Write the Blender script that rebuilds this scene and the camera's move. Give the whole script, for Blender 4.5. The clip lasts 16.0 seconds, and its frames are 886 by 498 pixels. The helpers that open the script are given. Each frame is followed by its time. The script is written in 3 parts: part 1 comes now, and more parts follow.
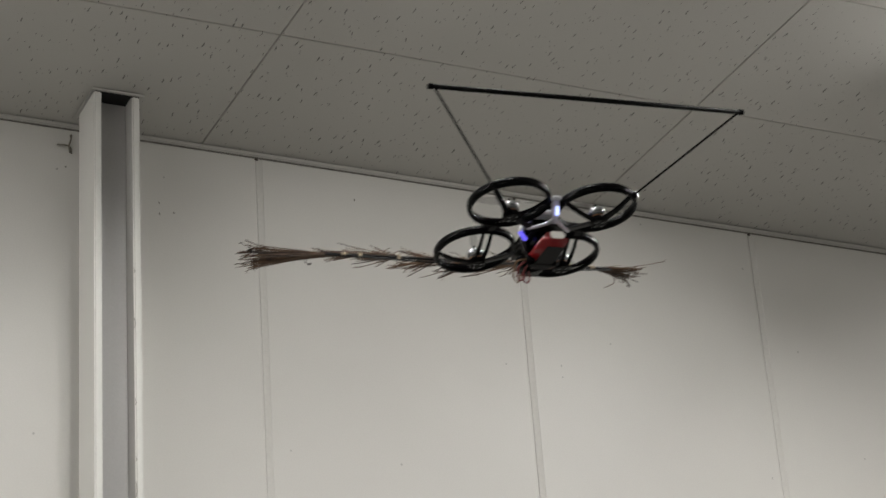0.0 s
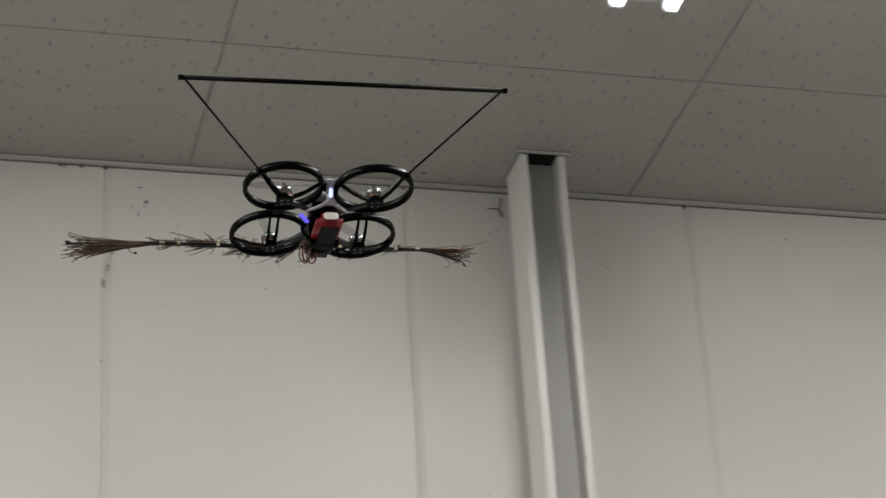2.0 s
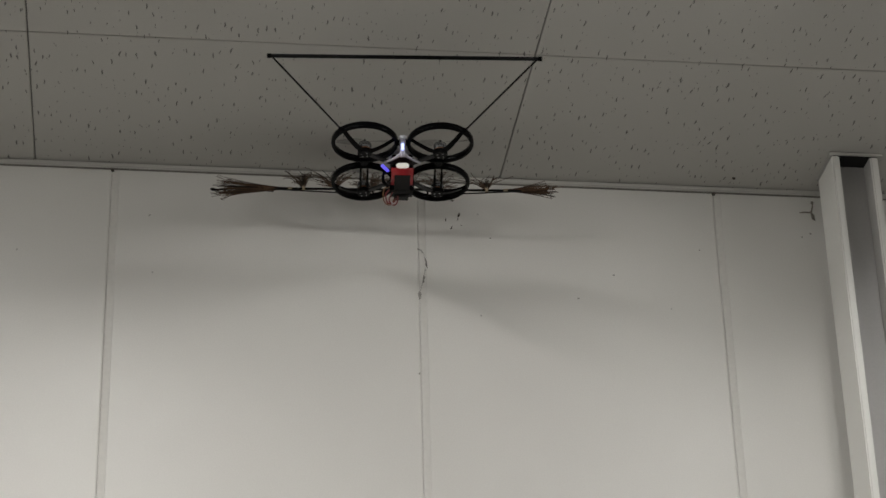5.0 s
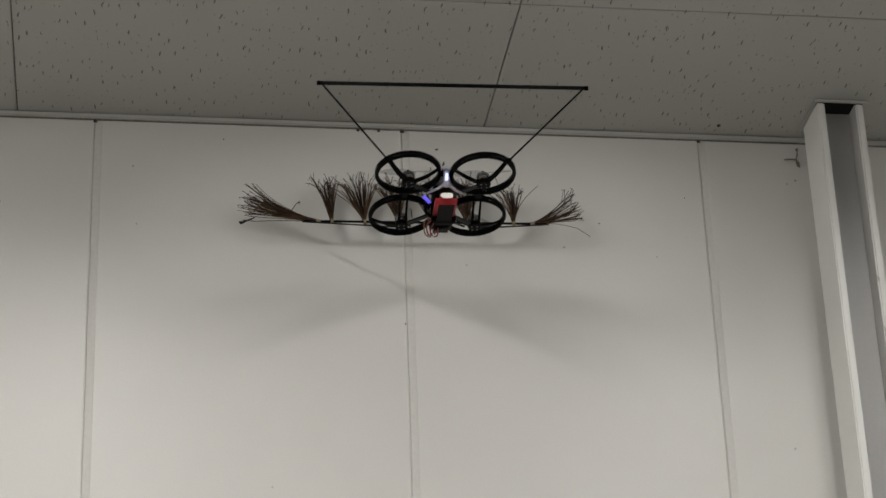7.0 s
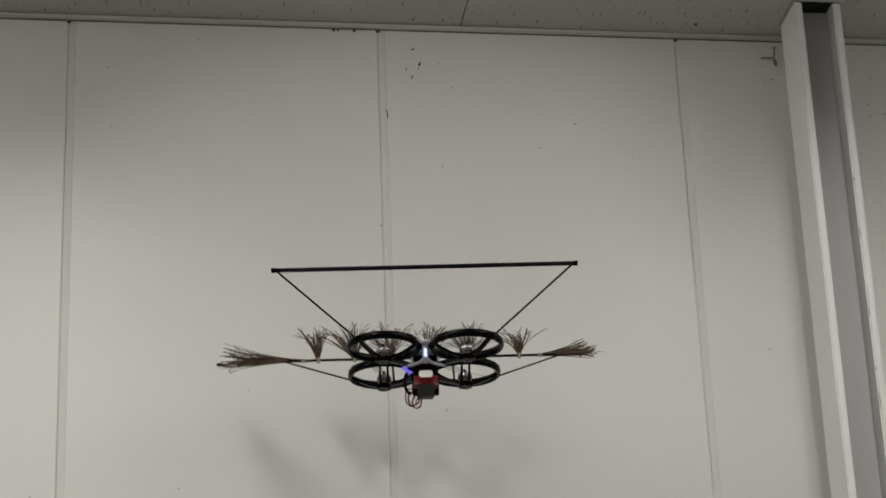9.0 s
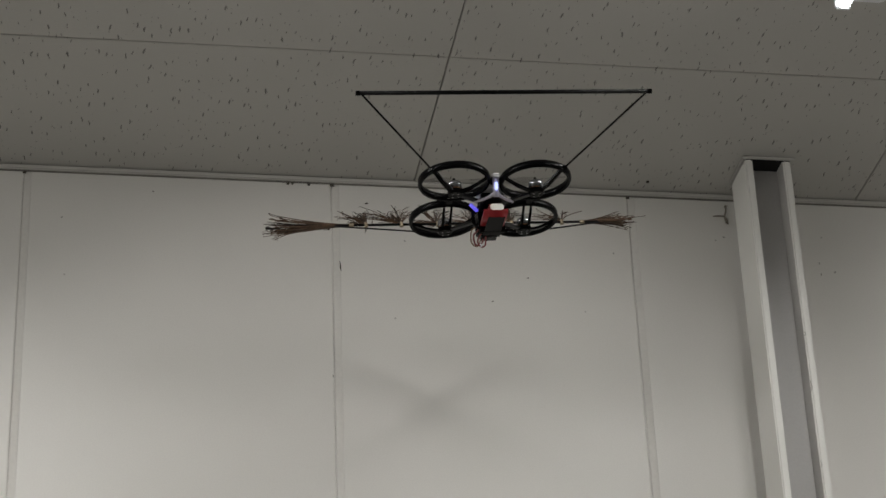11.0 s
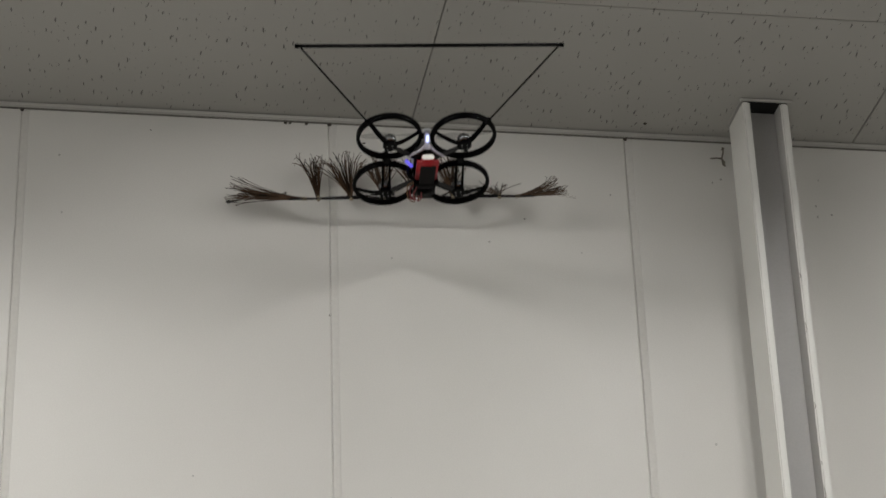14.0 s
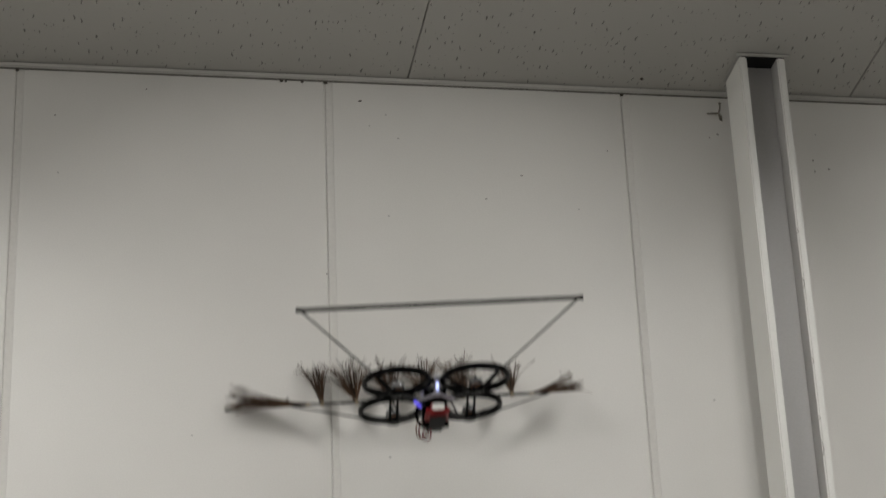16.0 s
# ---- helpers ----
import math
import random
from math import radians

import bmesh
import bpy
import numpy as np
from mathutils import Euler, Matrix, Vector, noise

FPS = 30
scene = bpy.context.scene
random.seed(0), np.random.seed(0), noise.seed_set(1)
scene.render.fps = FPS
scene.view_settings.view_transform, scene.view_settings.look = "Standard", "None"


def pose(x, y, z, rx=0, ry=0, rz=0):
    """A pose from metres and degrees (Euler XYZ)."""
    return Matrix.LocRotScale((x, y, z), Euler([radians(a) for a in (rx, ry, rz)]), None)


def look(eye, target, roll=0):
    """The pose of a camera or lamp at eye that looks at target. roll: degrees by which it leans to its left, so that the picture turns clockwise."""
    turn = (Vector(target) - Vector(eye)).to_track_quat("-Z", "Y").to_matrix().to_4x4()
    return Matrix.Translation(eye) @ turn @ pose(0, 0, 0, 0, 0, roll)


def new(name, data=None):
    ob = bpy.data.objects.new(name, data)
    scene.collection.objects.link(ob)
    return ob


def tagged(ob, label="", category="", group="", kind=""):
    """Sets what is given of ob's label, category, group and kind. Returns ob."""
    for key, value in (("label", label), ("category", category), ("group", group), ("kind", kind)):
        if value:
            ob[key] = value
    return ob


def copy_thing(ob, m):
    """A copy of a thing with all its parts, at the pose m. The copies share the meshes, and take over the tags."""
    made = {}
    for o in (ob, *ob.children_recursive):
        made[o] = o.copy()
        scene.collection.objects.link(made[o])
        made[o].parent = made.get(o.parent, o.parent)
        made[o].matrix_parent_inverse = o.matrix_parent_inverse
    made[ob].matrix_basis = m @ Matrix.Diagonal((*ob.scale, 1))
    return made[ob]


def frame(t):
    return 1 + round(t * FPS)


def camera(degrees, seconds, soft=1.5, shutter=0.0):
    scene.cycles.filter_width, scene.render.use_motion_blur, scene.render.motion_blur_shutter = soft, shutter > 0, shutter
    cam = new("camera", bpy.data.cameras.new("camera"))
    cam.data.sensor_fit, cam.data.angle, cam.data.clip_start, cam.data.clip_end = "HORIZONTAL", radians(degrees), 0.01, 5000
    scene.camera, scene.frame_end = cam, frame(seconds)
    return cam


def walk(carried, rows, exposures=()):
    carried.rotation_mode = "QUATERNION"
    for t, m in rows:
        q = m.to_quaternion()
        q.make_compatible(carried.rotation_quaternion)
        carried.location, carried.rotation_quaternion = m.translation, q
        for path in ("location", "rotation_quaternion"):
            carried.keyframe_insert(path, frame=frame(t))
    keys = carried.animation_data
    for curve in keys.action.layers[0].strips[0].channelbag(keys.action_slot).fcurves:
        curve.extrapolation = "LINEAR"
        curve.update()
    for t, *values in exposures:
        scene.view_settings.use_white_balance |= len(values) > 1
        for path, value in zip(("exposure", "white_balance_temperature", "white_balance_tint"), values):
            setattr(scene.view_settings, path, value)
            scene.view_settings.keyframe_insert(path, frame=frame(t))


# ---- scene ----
cam = camera(21.5, 16.0, soft=1.5, shutter=0.5)
PATH = [
    (0, (-0.375, -3.975, 1.388), (0.4237, -2.377, 2.2526), -4.27),
    (0.5, (-0.389, -3.963, 1.388), (0.4111, -2.348, 2.2680), -4.70),
    (1, (-0.399, -3.963, 1.392), (0.3011, -2.302, 2.2852), -5.07),
    (1.5, (-0.452, -3.939, 1.435), (0.1402, -2.239, 2.3493), -4.64),
    (2, (-0.420, -3.976, 1.399), (0.0479, -2.274, 2.3210), -3.73),
    (2.5, (-0.457, -3.985, 1.416), (-0.0657, -2.266, 2.3451), -3.11),
    (3, (-0.480, -3.987, 1.419), (-0.1524, -2.257, 2.3633), -2.28),
    (3.5, (-0.482, -3.988, 1.417), (-0.1932, -2.253, 2.3652), -1.89),
    (4, (-0.486, -3.989, 1.420), (-0.2253, -2.251, 2.3633), -1.82),
    (4.5, (-0.489, -3.977, 1.400), (-0.2494, -2.214, 2.3536), -1.58),
    (7, (-0.521, -3.976, 1.436), (-0.2568, -2.210, 2.3217), -2.22),
    (7.5, (-0.527, -3.977, 1.444), (-0.2570, -2.200, 2.3181), -2.68),
    (8, (-0.518, -3.976, 1.445), (-0.2480, -2.181, 2.3147), -2.59),
    (8.5, (-0.504, -3.982, 1.450), (-0.2364, -2.185, 2.2844), -2.57),
    (9, (-0.496, -4.014, 1.504), (-0.2226, -2.211, 2.2766), -2.38),
    (9.5, (-0.484, -3.998, 1.450), (-0.2136, -2.212, 2.2779), -2.32),
    (9.7, (-0.499, -3.990, 1.442), (-0.2211, -2.195, 2.3090), -2.44),
    (11.8, (-0.457, -3.958, 1.356), (-0.1459, -2.225, 2.3108), -2.38),
    (12, (-0.454, -3.957, 1.353), (-0.1443, -2.220, 2.3075), -2.34),
    (12.5, (-0.460, -3.966, 1.369), (-0.1568, -2.238, 2.3014), -2.05),
    (13, (-0.463, -3.961, 1.361), (-0.1617, -2.216, 2.3002), -2.07),
    (13.5, (-0.468, -3.968, 1.373), (-0.1670, -2.220, 2.2917), -2.06),
    (14, (-0.466, -3.967, 1.373), (-0.1618, -2.206, 2.2822), -2.10),
    (14.5, (-0.466, -3.975, 1.390), (-0.1627, -2.228, 2.2705), -2.21),
    (15, (-0.469, -3.967, 1.382), (-0.1602, -2.197, 2.2696), -2.37),
    (15.5, (-0.468, -3.969, 1.385), (-0.1594, -2.190, 2.2718), -2.32),
    (16, (-0.463, -3.974, 1.392), (-0.1590, -2.209, 2.2527), -2.50),
]
EXPOSURES = [(0, 0.21), (0.6, 0.20), (1.5, 0.13), (2.5, -0.05), (3.5, -0.13), (4.5, -0.03), (7, 0.04), (7.6, 0.04), (8.5, -0.18), (9.0, -0.13), (9.5, -0.19), (11.8, -0.05), (13.5, 0.05), (14.5, -0.01), (16, -0.08)]
# dried smears on the wall: x, z, width, height, lean, dark
SCUFFS = [
    (0.384, 3.495, 0.006, 0.004, 0.3, 0), (-0.348, 3.655, 0.003, 0.003, 0, 1),
    (-0.521, 3.590, 0.005, 0.004, 0.2, 0), (0.56, 3.557, 0.004, 0.004, 0, 0), (0.311, 3.441, 0.005, 0.004, 0.4, 0),
    (0.069, 3.648, 0.009, 0.004, 0.8, 1), (0.142, 3.567, 0.004, 0.004, 0, 0), (0.086, 3.593, 0.003, 0.003, 0, 0), (0.983, 3.553, 0.004, 0.006, 0, 0), (1.014, 3.534, 0.005, 0.005, 0.2, 0),
    (0.984, 3.528, 0.003, 0.007, 0, 0), (1.413, 3.625, 0.003, 0.006, 0, 1), (0.790, 3.604, 0.005, 0.005, 0, 0),
    (0.772, 3.596, 0.004, 0.004, 0, 0), (-0.003, 3.27, 0.004, 0.006, 0, 0),
]
walk(cam, [(t, look(eye, target, roll)) for t, eye, target, roll in PATH], EXPOSURES)

# ---- sizes of the room, metres ----
TOP = 3.7            # ceiling height
PITCH = 0.597        # wall panel width
TILE_X, TILE_Y, TILE_0 = 0.91, 0.455, 0.165
WEST, EAST, SOUTH = -4.2, 4.9, -7.6
rng = random.Random(7)

# ---- light ----
world = bpy.data.worlds.new("world")
world.use_nodes = True
world.node_tree.nodes["Background"].inputs[0].default_value = (0.6, 0.65, 0.7, 1)
world.node_tree.nodes["Background"].inputs[1].default_value = 0.02
scene.world = world

# x -2.16 and the second row are unseen, assumed from the spacing
LIGHT_X = (-2.16, -0.66, 0.86, 2.50)
LIGHT_ROWS = (-0.756, -3.35)
ROW_GAIN = (1.0, 0.5)                                  # the row farther from the wall is set dim for stronger shadows
TUBE_LENGTH, TUBE_GAP, TUBE_Z = 1.17, 0.1, 3.66
LAMP_POWER = 8.55
FIXTURE_GAIN = (1.50, 1.12, 0.86, 1.32)                   # power factor for each x, tuned to balance wall brightness


def tube_lamp(x, y, z, lean, gain):
    data = bpy.data.lights.new("tube_light", "AREA")
    data.shape, data.size, data.size_y = "RECTANGLE", 0.024, TUBE_LENGTH - 0.04
    data.energy, data.color = LAMP_POWER * gain, (1.0, 0.975, 0.94)
    data.spread = radians(167)
    new("tube_light", data).matrix_basis = pose(x, y, z, 0, lean, 0)


for row, dim in zip(LIGHT_ROWS, ROW_GAIN):
    for x, gain in zip(LIGHT_X, FIXTURE_GAIN):
        for side in (-0.5, 0.5):
            tube_lamp(x + side * TUBE_GAP * 1.22, row - TUBE_LENGTH / 2, TUBE_Z - 0.0135, -56 * side, gain * dim)


# ---- materials ----
def material(name, colour, rough=0.5, metal=0.0, vary=0.08, scale=6.0, fine=180.0, bump=0.05, specular=0.5, still=False):
    """Colour that wanders at two scales, with fine relief."""
    m = bpy.data.materials.new(name)
    m.use_nodes = True
    n, l = m.node_tree.nodes, m.node_tree.links
    b = n["Principled BSDF"]
    b.inputs["Roughness"].default_value, b.inputs["Metallic"].default_value = rough, metal
    b.inputs["Specular IOR Level"].default_value = specular
    where = n.new("ShaderNodeTexCoord")
    big, small = n.new("ShaderNodeTexNoise"), n.new("ShaderNodeTexNoise")
    big.inputs["Scale"].default_value, small.inputs["Scale"].default_value = scale, fine
    big.inputs["Detail"].default_value = 4
    place = n.new("ShaderNodeNewGeometry").outputs["Position"] if still else where.outputs["Object"]
    for q in (big, small):
        l.new(place, q.inputs["Vector"])
    add = n.new("ShaderNodeMath")
    add.operation = "ADD"
    l.new(big.outputs["Fac"], add.inputs[0])
    l.new(small.outputs["Fac"], add.inputs[1])
    ramp = n.new("ShaderNodeMapRange")
    ramp.inputs["From Min"].default_value, ramp.inputs["From Max"].default_value = 0.5, 1.5
    ramp.inputs["To Min"].default_value, ramp.inputs["To Max"].default_value = 1 - vary, 1 + vary
    l.new(add.outputs[0], ramp.inputs["Value"])
    mul = n.new("ShaderNodeVectorMath")
    mul.operation = "SCALE"
    mul.inputs[0].default_value = colour
    l.new(ramp.outputs["Result"], mul.inputs["Scale"])
    l.new(mul.outputs["Vector"], b.inputs["Base Color"])
    if bump:
        relief = n.new("ShaderNodeBump")
        relief.inputs["Strength"].default_value, relief.inputs["Distance"].default_value = bump, 0.002
        l.new(small.outputs["Fac"], relief.inputs["Height"])
        l.new(relief.outputs["Normal"], b.inputs["Normal"])
    return m


def by_strand(m, low, high):
    """Scales the colour of each loose strand by its own factor."""
    n, l = m.node_tree.nodes, m.node_tree.links
    b = n["Principled BSDF"]
    spread = n.new("ShaderNodeMapRange")
    spread.inputs["To Min"].default_value, spread.inputs["To Max"].default_value = low, high
    l.new(n.new("ShaderNodeNewGeometry").outputs["Random Per Island"], spread.inputs["Value"])
    tint = n.new("ShaderNodeVectorMath")
    tint.operation = "SCALE"
    l.new(b.inputs["Base Color"].links[0].from_socket, tint.inputs[0])
    l.new(spread.outputs["Result"], tint.inputs["Scale"])
    l.new(tint.outputs["Vector"], b.inputs["Base Color"])


def speckle(m, scale, stretch, size, share, dark, wobble=0.0, bump=0.0, upright=False):
    """Adds scattered marks to a material: scale in cells a metre, size as a part of a cell, share of cells that have one."""
    n, l = m.node_tree.nodes, m.node_tree.links
    b = n["Principled BSDF"]
    vector = n.new("ShaderNodeNewGeometry").outputs["Position"]
    if wobble:
        drift = n.new("ShaderNodeTexNoise")
        drift.inputs["Scale"].default_value, drift.inputs["Detail"].default_value = 55.0, 2.0
        l.new(vector, drift.inputs["Vector"])
        push = n.new("ShaderNodeVectorMath")
        push.operation = "MULTIPLY_ADD"
        push.inputs[1].default_value = (wobble, wobble, wobble)
        l.new(drift.outputs["Color"], push.inputs[0])
        l.new(vector, push.inputs[2])
        vector = push.outputs["Vector"]
    fit = n.new("ShaderNodeMapping")
    fit.inputs["Scale"].default_value = stretch
    if upright:
        fit.inputs["Rotation"].default_value = (radians(90), 0, 0)
    l.new(vector, fit.inputs["Vector"])
    cells = n.new("ShaderNodeTexVoronoi")
    cells.voronoi_dimensions = "2D"
    cells.inputs["Scale"].default_value = scale
    l.new(fit.outputs["Vector"], cells.inputs["Vector"])
    parts = n.new("ShaderNodeSeparateColor")
    l.new(cells.outputs["Color"], parts.inputs["Color"])
    radius = n.new("ShaderNodeMapRange")          # cells below the share have no mark
    radius.inputs["From Min"].default_value, radius.inputs["From Max"].default_value = 1 - share, 1.0
    radius.inputs["To Min"].default_value, radius.inputs["To Max"].default_value = 0.02, size
    l.new(parts.outputs["Red"], radius.inputs["Value"])
    inside = n.new("ShaderNodeMapRange")
    inside.interpolation_type = "SMOOTHSTEP"
    ratio = n.new("ShaderNodeMath")
    ratio.operation = "DIVIDE"
    l.new(cells.outputs["Distance"], ratio.inputs[0])
    l.new(radius.outputs["Result"], ratio.inputs[1])
    l.new(ratio.outputs[0], inside.inputs["Value"])
    inside.inputs["From Min"].default_value, inside.inputs["From Max"].default_value = 0.7, 1.1
    inside.inputs["To Min"].default_value, inside.inputs["To Max"].default_value = 1.0, 0.0
    has = n.new("ShaderNodeMath")
    has.operation = "GREATER_THAN"
    has.inputs[1].default_value = 1 - share
    l.new(parts.outputs["Red"], has.inputs[0])
    mask = n.new("ShaderNodeMath")
    mask.operation = "MULTIPLY"
    l.new(inside.outputs["Result"], mask.inputs[0])
    l.new(has.outputs[0], mask.inputs[1])
    depth = n.new("ShaderNodeMapRange")
    depth.inputs["To Min"].default_value, depth.inputs["To Max"].default_value = 1.0, dark
    l.new(mask.outputs[0], depth.inputs["Value"])
    old = b.inputs["Base Color"].links[0].from_socket
    mul = n.new("ShaderNodeVectorMath")
    mul.operation = "SCALE"
    l.new(old, mul.inputs[0])
    l.new(depth.outputs["Result"], mul.inputs["Scale"])
    l.new(mul.outputs["Vector"], b.inputs["Base Color"])
    if bump:
        relief = n.new("ShaderNodeBump")
        relief.invert = True
        relief.inputs["Strength"].default_value, relief.inputs["Distance"].default_value = bump, 0.003
        l.new(mask.outputs[0], relief.inputs["Height"])
        if b.inputs["Normal"].links:
            l.new(b.inputs["Normal"].links[0].from_socket, relief.inputs["Normal"])
        l.new(relief.outputs["Normal"], b.inputs["Normal"])
    return m


def glowing(name, colour, strength):
    m = bpy.data.materials.new(name)
    m.use_nodes = True
    b = m.node_tree.nodes["Principled BSDF"]
    b.inputs["Base Color"].default_value = (*colour, 1)
    b.inputs["Emission Color"].default_value, b.inputs["Emission Strength"].default_value = (*colour, 1), strength
    return m


PAINT = material("white_panel_paint", (0.70, 0.685, 0.65), 0.42, vary=0.055, scale=3.6, fine=350, bump=0.03, specular=0.35, still=True)
speckle(PAINT, 8.0, (1, 1, 0.8), 0.015, 0.15, 0.7, wobble=0.006, upright=True)
PLAIN = material("unseen_wall_white", (0.66, 0.65, 0.62), 0.7, vary=0.05, scale=0.8, fine=200, bump=0.05)
BACKING = material("grey_steel_backing", (0.4, 0.39, 0.36), 0.7, vary=0.1)
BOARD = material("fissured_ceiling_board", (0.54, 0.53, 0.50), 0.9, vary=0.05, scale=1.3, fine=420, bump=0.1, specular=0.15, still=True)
# fissures, then pinholes: the shade inside the pits is put into the colour
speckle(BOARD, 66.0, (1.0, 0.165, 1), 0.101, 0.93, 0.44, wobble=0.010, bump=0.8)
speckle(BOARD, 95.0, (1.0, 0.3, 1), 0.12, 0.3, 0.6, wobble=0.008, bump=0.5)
CEILING_CORE = material("ceiling_void", (0.16, 0.16, 0.15), 0.9, vary=0.1)
FLOOR = material("unseen_floor_grey", (0.19, 0.186, 0.178), 0.5, vary=0.12, scale=1.2, fine=90, bump=0.08)
STEEL_PAINT = material("white_steel_paint", (0.72, 0.715, 0.68), 0.26, vary=0.05, scale=3.0, fine=260, bump=0.05)
speckle(STEEL_PAINT, 14.0, (1, 1, 0.3), 0.05, 0.12, 0.55, wobble=0.02, upright=True)
HEAD_SHADE = material("head_shade_black", (0.012, 0.012, 0.012), 0.9, vary=0.2)
# grey for the painted shade inside the flanges, and for the cap strip
SHADE_CAP_GREY = material("shade_and_cap_grey", (0.46, 0.45, 0.43), 0.6, vary=0.08, scale=6.0)
# web colour kept greyer than the flanges: the recess shade is painted in
WEB_SHADE = material("web_shade_grey", (0.46, 0.452, 0.443), 0.5, vary=0.06, scale=4.0, fine=260, bump=0.05)
TRIM = material("ivory_vinyl_trim", (0.52, 0.51, 0.475), 0.5, vary=0.05, scale=5.0)
GRIME = material("brown_grime", (0.07, 0.06, 0.05), 0.8, vary=0.3, scale=60.0)
# the joints' dust and soft shading, put into one slightly darker colour
JOINT_TONE = material("dusty_joint_shade", (0.665, 0.65, 0.615), 0.7, vary=0.07, scale=7.0, fine=120, bump=0.1, specular=0.2)
SHADOW_LINE = material("shadow_line_grey", (0.20, 0.19, 0.17), 0.9, vary=0.5, scale=9.0)
WIRE = material("rusty_wire", (0.21, 0.19, 0.155), 0.7, vary=0.3, scale=120.0)
SCUFF = material("grey_scuff", (0.32, 0.31, 0.285), 0.8, vary=0.3, scale=80.0)
ENAMEL = material("white_enamel", (0.76, 0.77, 0.79), 0.35, vary=0.02)
TUBE = glowing("lit_tube", (0.97, 0.985, 1.0), 6.0)
TUBE_BACK = material("grey_tube_back", (0.45, 0.46, 0.48), 0.4, metal=0.6, vary=0.05)
PLASTIC = material("black_plastic", (0.0016, 0.0016, 0.0018), 0.2, vary=0.2, scale=30, fine=600, bump=0.03, specular=0.05)
CARBON = material("black_carbon_rod", (0.0025, 0.0025, 0.0025), 0.48, vary=0.25, scale=40, fine=900, bump=0.08, specular=0.06)
CARBON_PLATE = material("black_carbon_plate", (0.003, 0.003, 0.0035), 0.4, vary=0.3, scale=60, fine=700, bump=0.1, specular=0.3)
ALLOY = material("brushed_motor_alloy", (0.27, 0.275, 0.285), 0.27, metal=0.9, vary=0.1, scale=80)
BRASS = material("copper_winding", (0.14, 0.065, 0.03), 0.4, metal=0.8, vary=0.2, scale=200)
RED_WRAP = material("red_shrink_wrap", (0.27, 0.008, 0.012), 0.32, vary=0.12, scale=30, bump=0.08)
GREY_LABEL = material("charcoal_label", (0.005, 0.004, 0.004), 0.55, vary=0.2, scale=40, specular=0.12)
WHITE_LABEL = material("white_label", (0.82, 0.80, 0.76), 0.45, vary=0.05, scale=40)
WHITE_SHELL = material("white_plastic_shell", (0.74, 0.75, 0.77), 0.35, vary=0.03, scale=30)
TAPE = material("silver_lilac_tape", (0.56, 0.54, 0.63), 0.3, metal=0.2, vary=0.12, scale=40)
GREEN_BOARD = material("green_circuit_board", (0.03, 0.22, 0.12), 0.4, vary=0.2, scale=80)
RED_WIRE = material("red_wire", (0.16, 0.012, 0.012), 0.45)
YELLOW_WIRE = material("yellow_wire", (0.16, 0.08, 0.03), 0.45)
KNOT = material("pale_twine", (0.27, 0.22, 0.15), 0.8, vary=0.25, scale=200)
BRISTLE = material("dark_brown_bristle", (0.038, 0.0222, 0.0130), 0.5, vary=0.5, scale=60, fine=300, bump=0, specular=0.12)
by_strand(BRISTLE, 0.05, 3.0)
BLUE_GLOW = glowing("blue_lamp", (0.16, 0.13, 0.9), 0.8)
WHITE_GLOW = glowing("cold_white_lamp", (0.5, 0.58, 1.0), 1.4)


def see_through(name, colour, share):
    """Mostly clear surface, standing in for the blur of spinning blades."""
    m = bpy.data.materials.new(name)
    m.use_nodes = True
    n, l = m.node_tree.nodes, m.node_tree.links
    b = n["Principled BSDF"]
    b.inputs["Base Color"].default_value, b.inputs["Roughness"].default_value = (*colour, 1), 0.3
    clear, mix = n.new("ShaderNodeBsdfTransparent"), n.new("ShaderNodeMixShader")
    mix.inputs["Fac"].default_value = share
    l.new(clear.outputs[0], mix.inputs[1])
    l.new(b.outputs[0], mix.inputs[2])
    l.new(mix.outputs[0], n["Material Output"].inputs["Surface"])
    return m


BLADE = see_through("spin_blur_blade", (0.03, 0.03, 0.033), 0.13)


# ---- mesh helpers ----
def mesh_of(name, bm, mat, smooth=False):
    data = bpy.data.meshes.new(name)
    if smooth:
        for f in bm.faces:
            f.smooth = True
    bm.to_mesh(data)
    bm.free()
    data.materials.append(mat)
    return data


def part(name, bm, mat, parent=None, label="", smooth=False, at=None):
    """Links a bmesh as one mesh object under a thing or a part."""
    ob = new(name, mesh_of(name, bm, mat, smooth))
    if parent:
        ob.parent = parent
    if at is not None:
        ob.matrix_basis = at
    return tagged(ob, label)


def box(x0, x1, y0, y1, z0, z1, bevel=0.0, bm=None, turn=None, round_steps=2):
    piece = bmesh.new()
    bmesh.ops.create_cube(piece, size=1)
    for v in piece.verts:
        v.co = ((x0 + x1) / 2 + v.co.x * (x1 - x0), (y0 + y1) / 2 + v.co.y * (y1 - y0), (z0 + z1) / 2 + v.co.z * (z1 - z0))
    if bevel:
        bmesh.ops.bevel(piece, geom=piece.edges[:], offset=bevel, segments=round_steps, affect="EDGES")
    if turn:
        piece.transform(turn)
    if bm is None:
        return piece
    return joined(bm, piece)


def joined(bm, piece):
    data = bpy.data.meshes.new("scratch")
    piece.to_mesh(data)
    piece.free()
    bm.from_mesh(data)
    bpy.data.meshes.remove(data)
    return bm


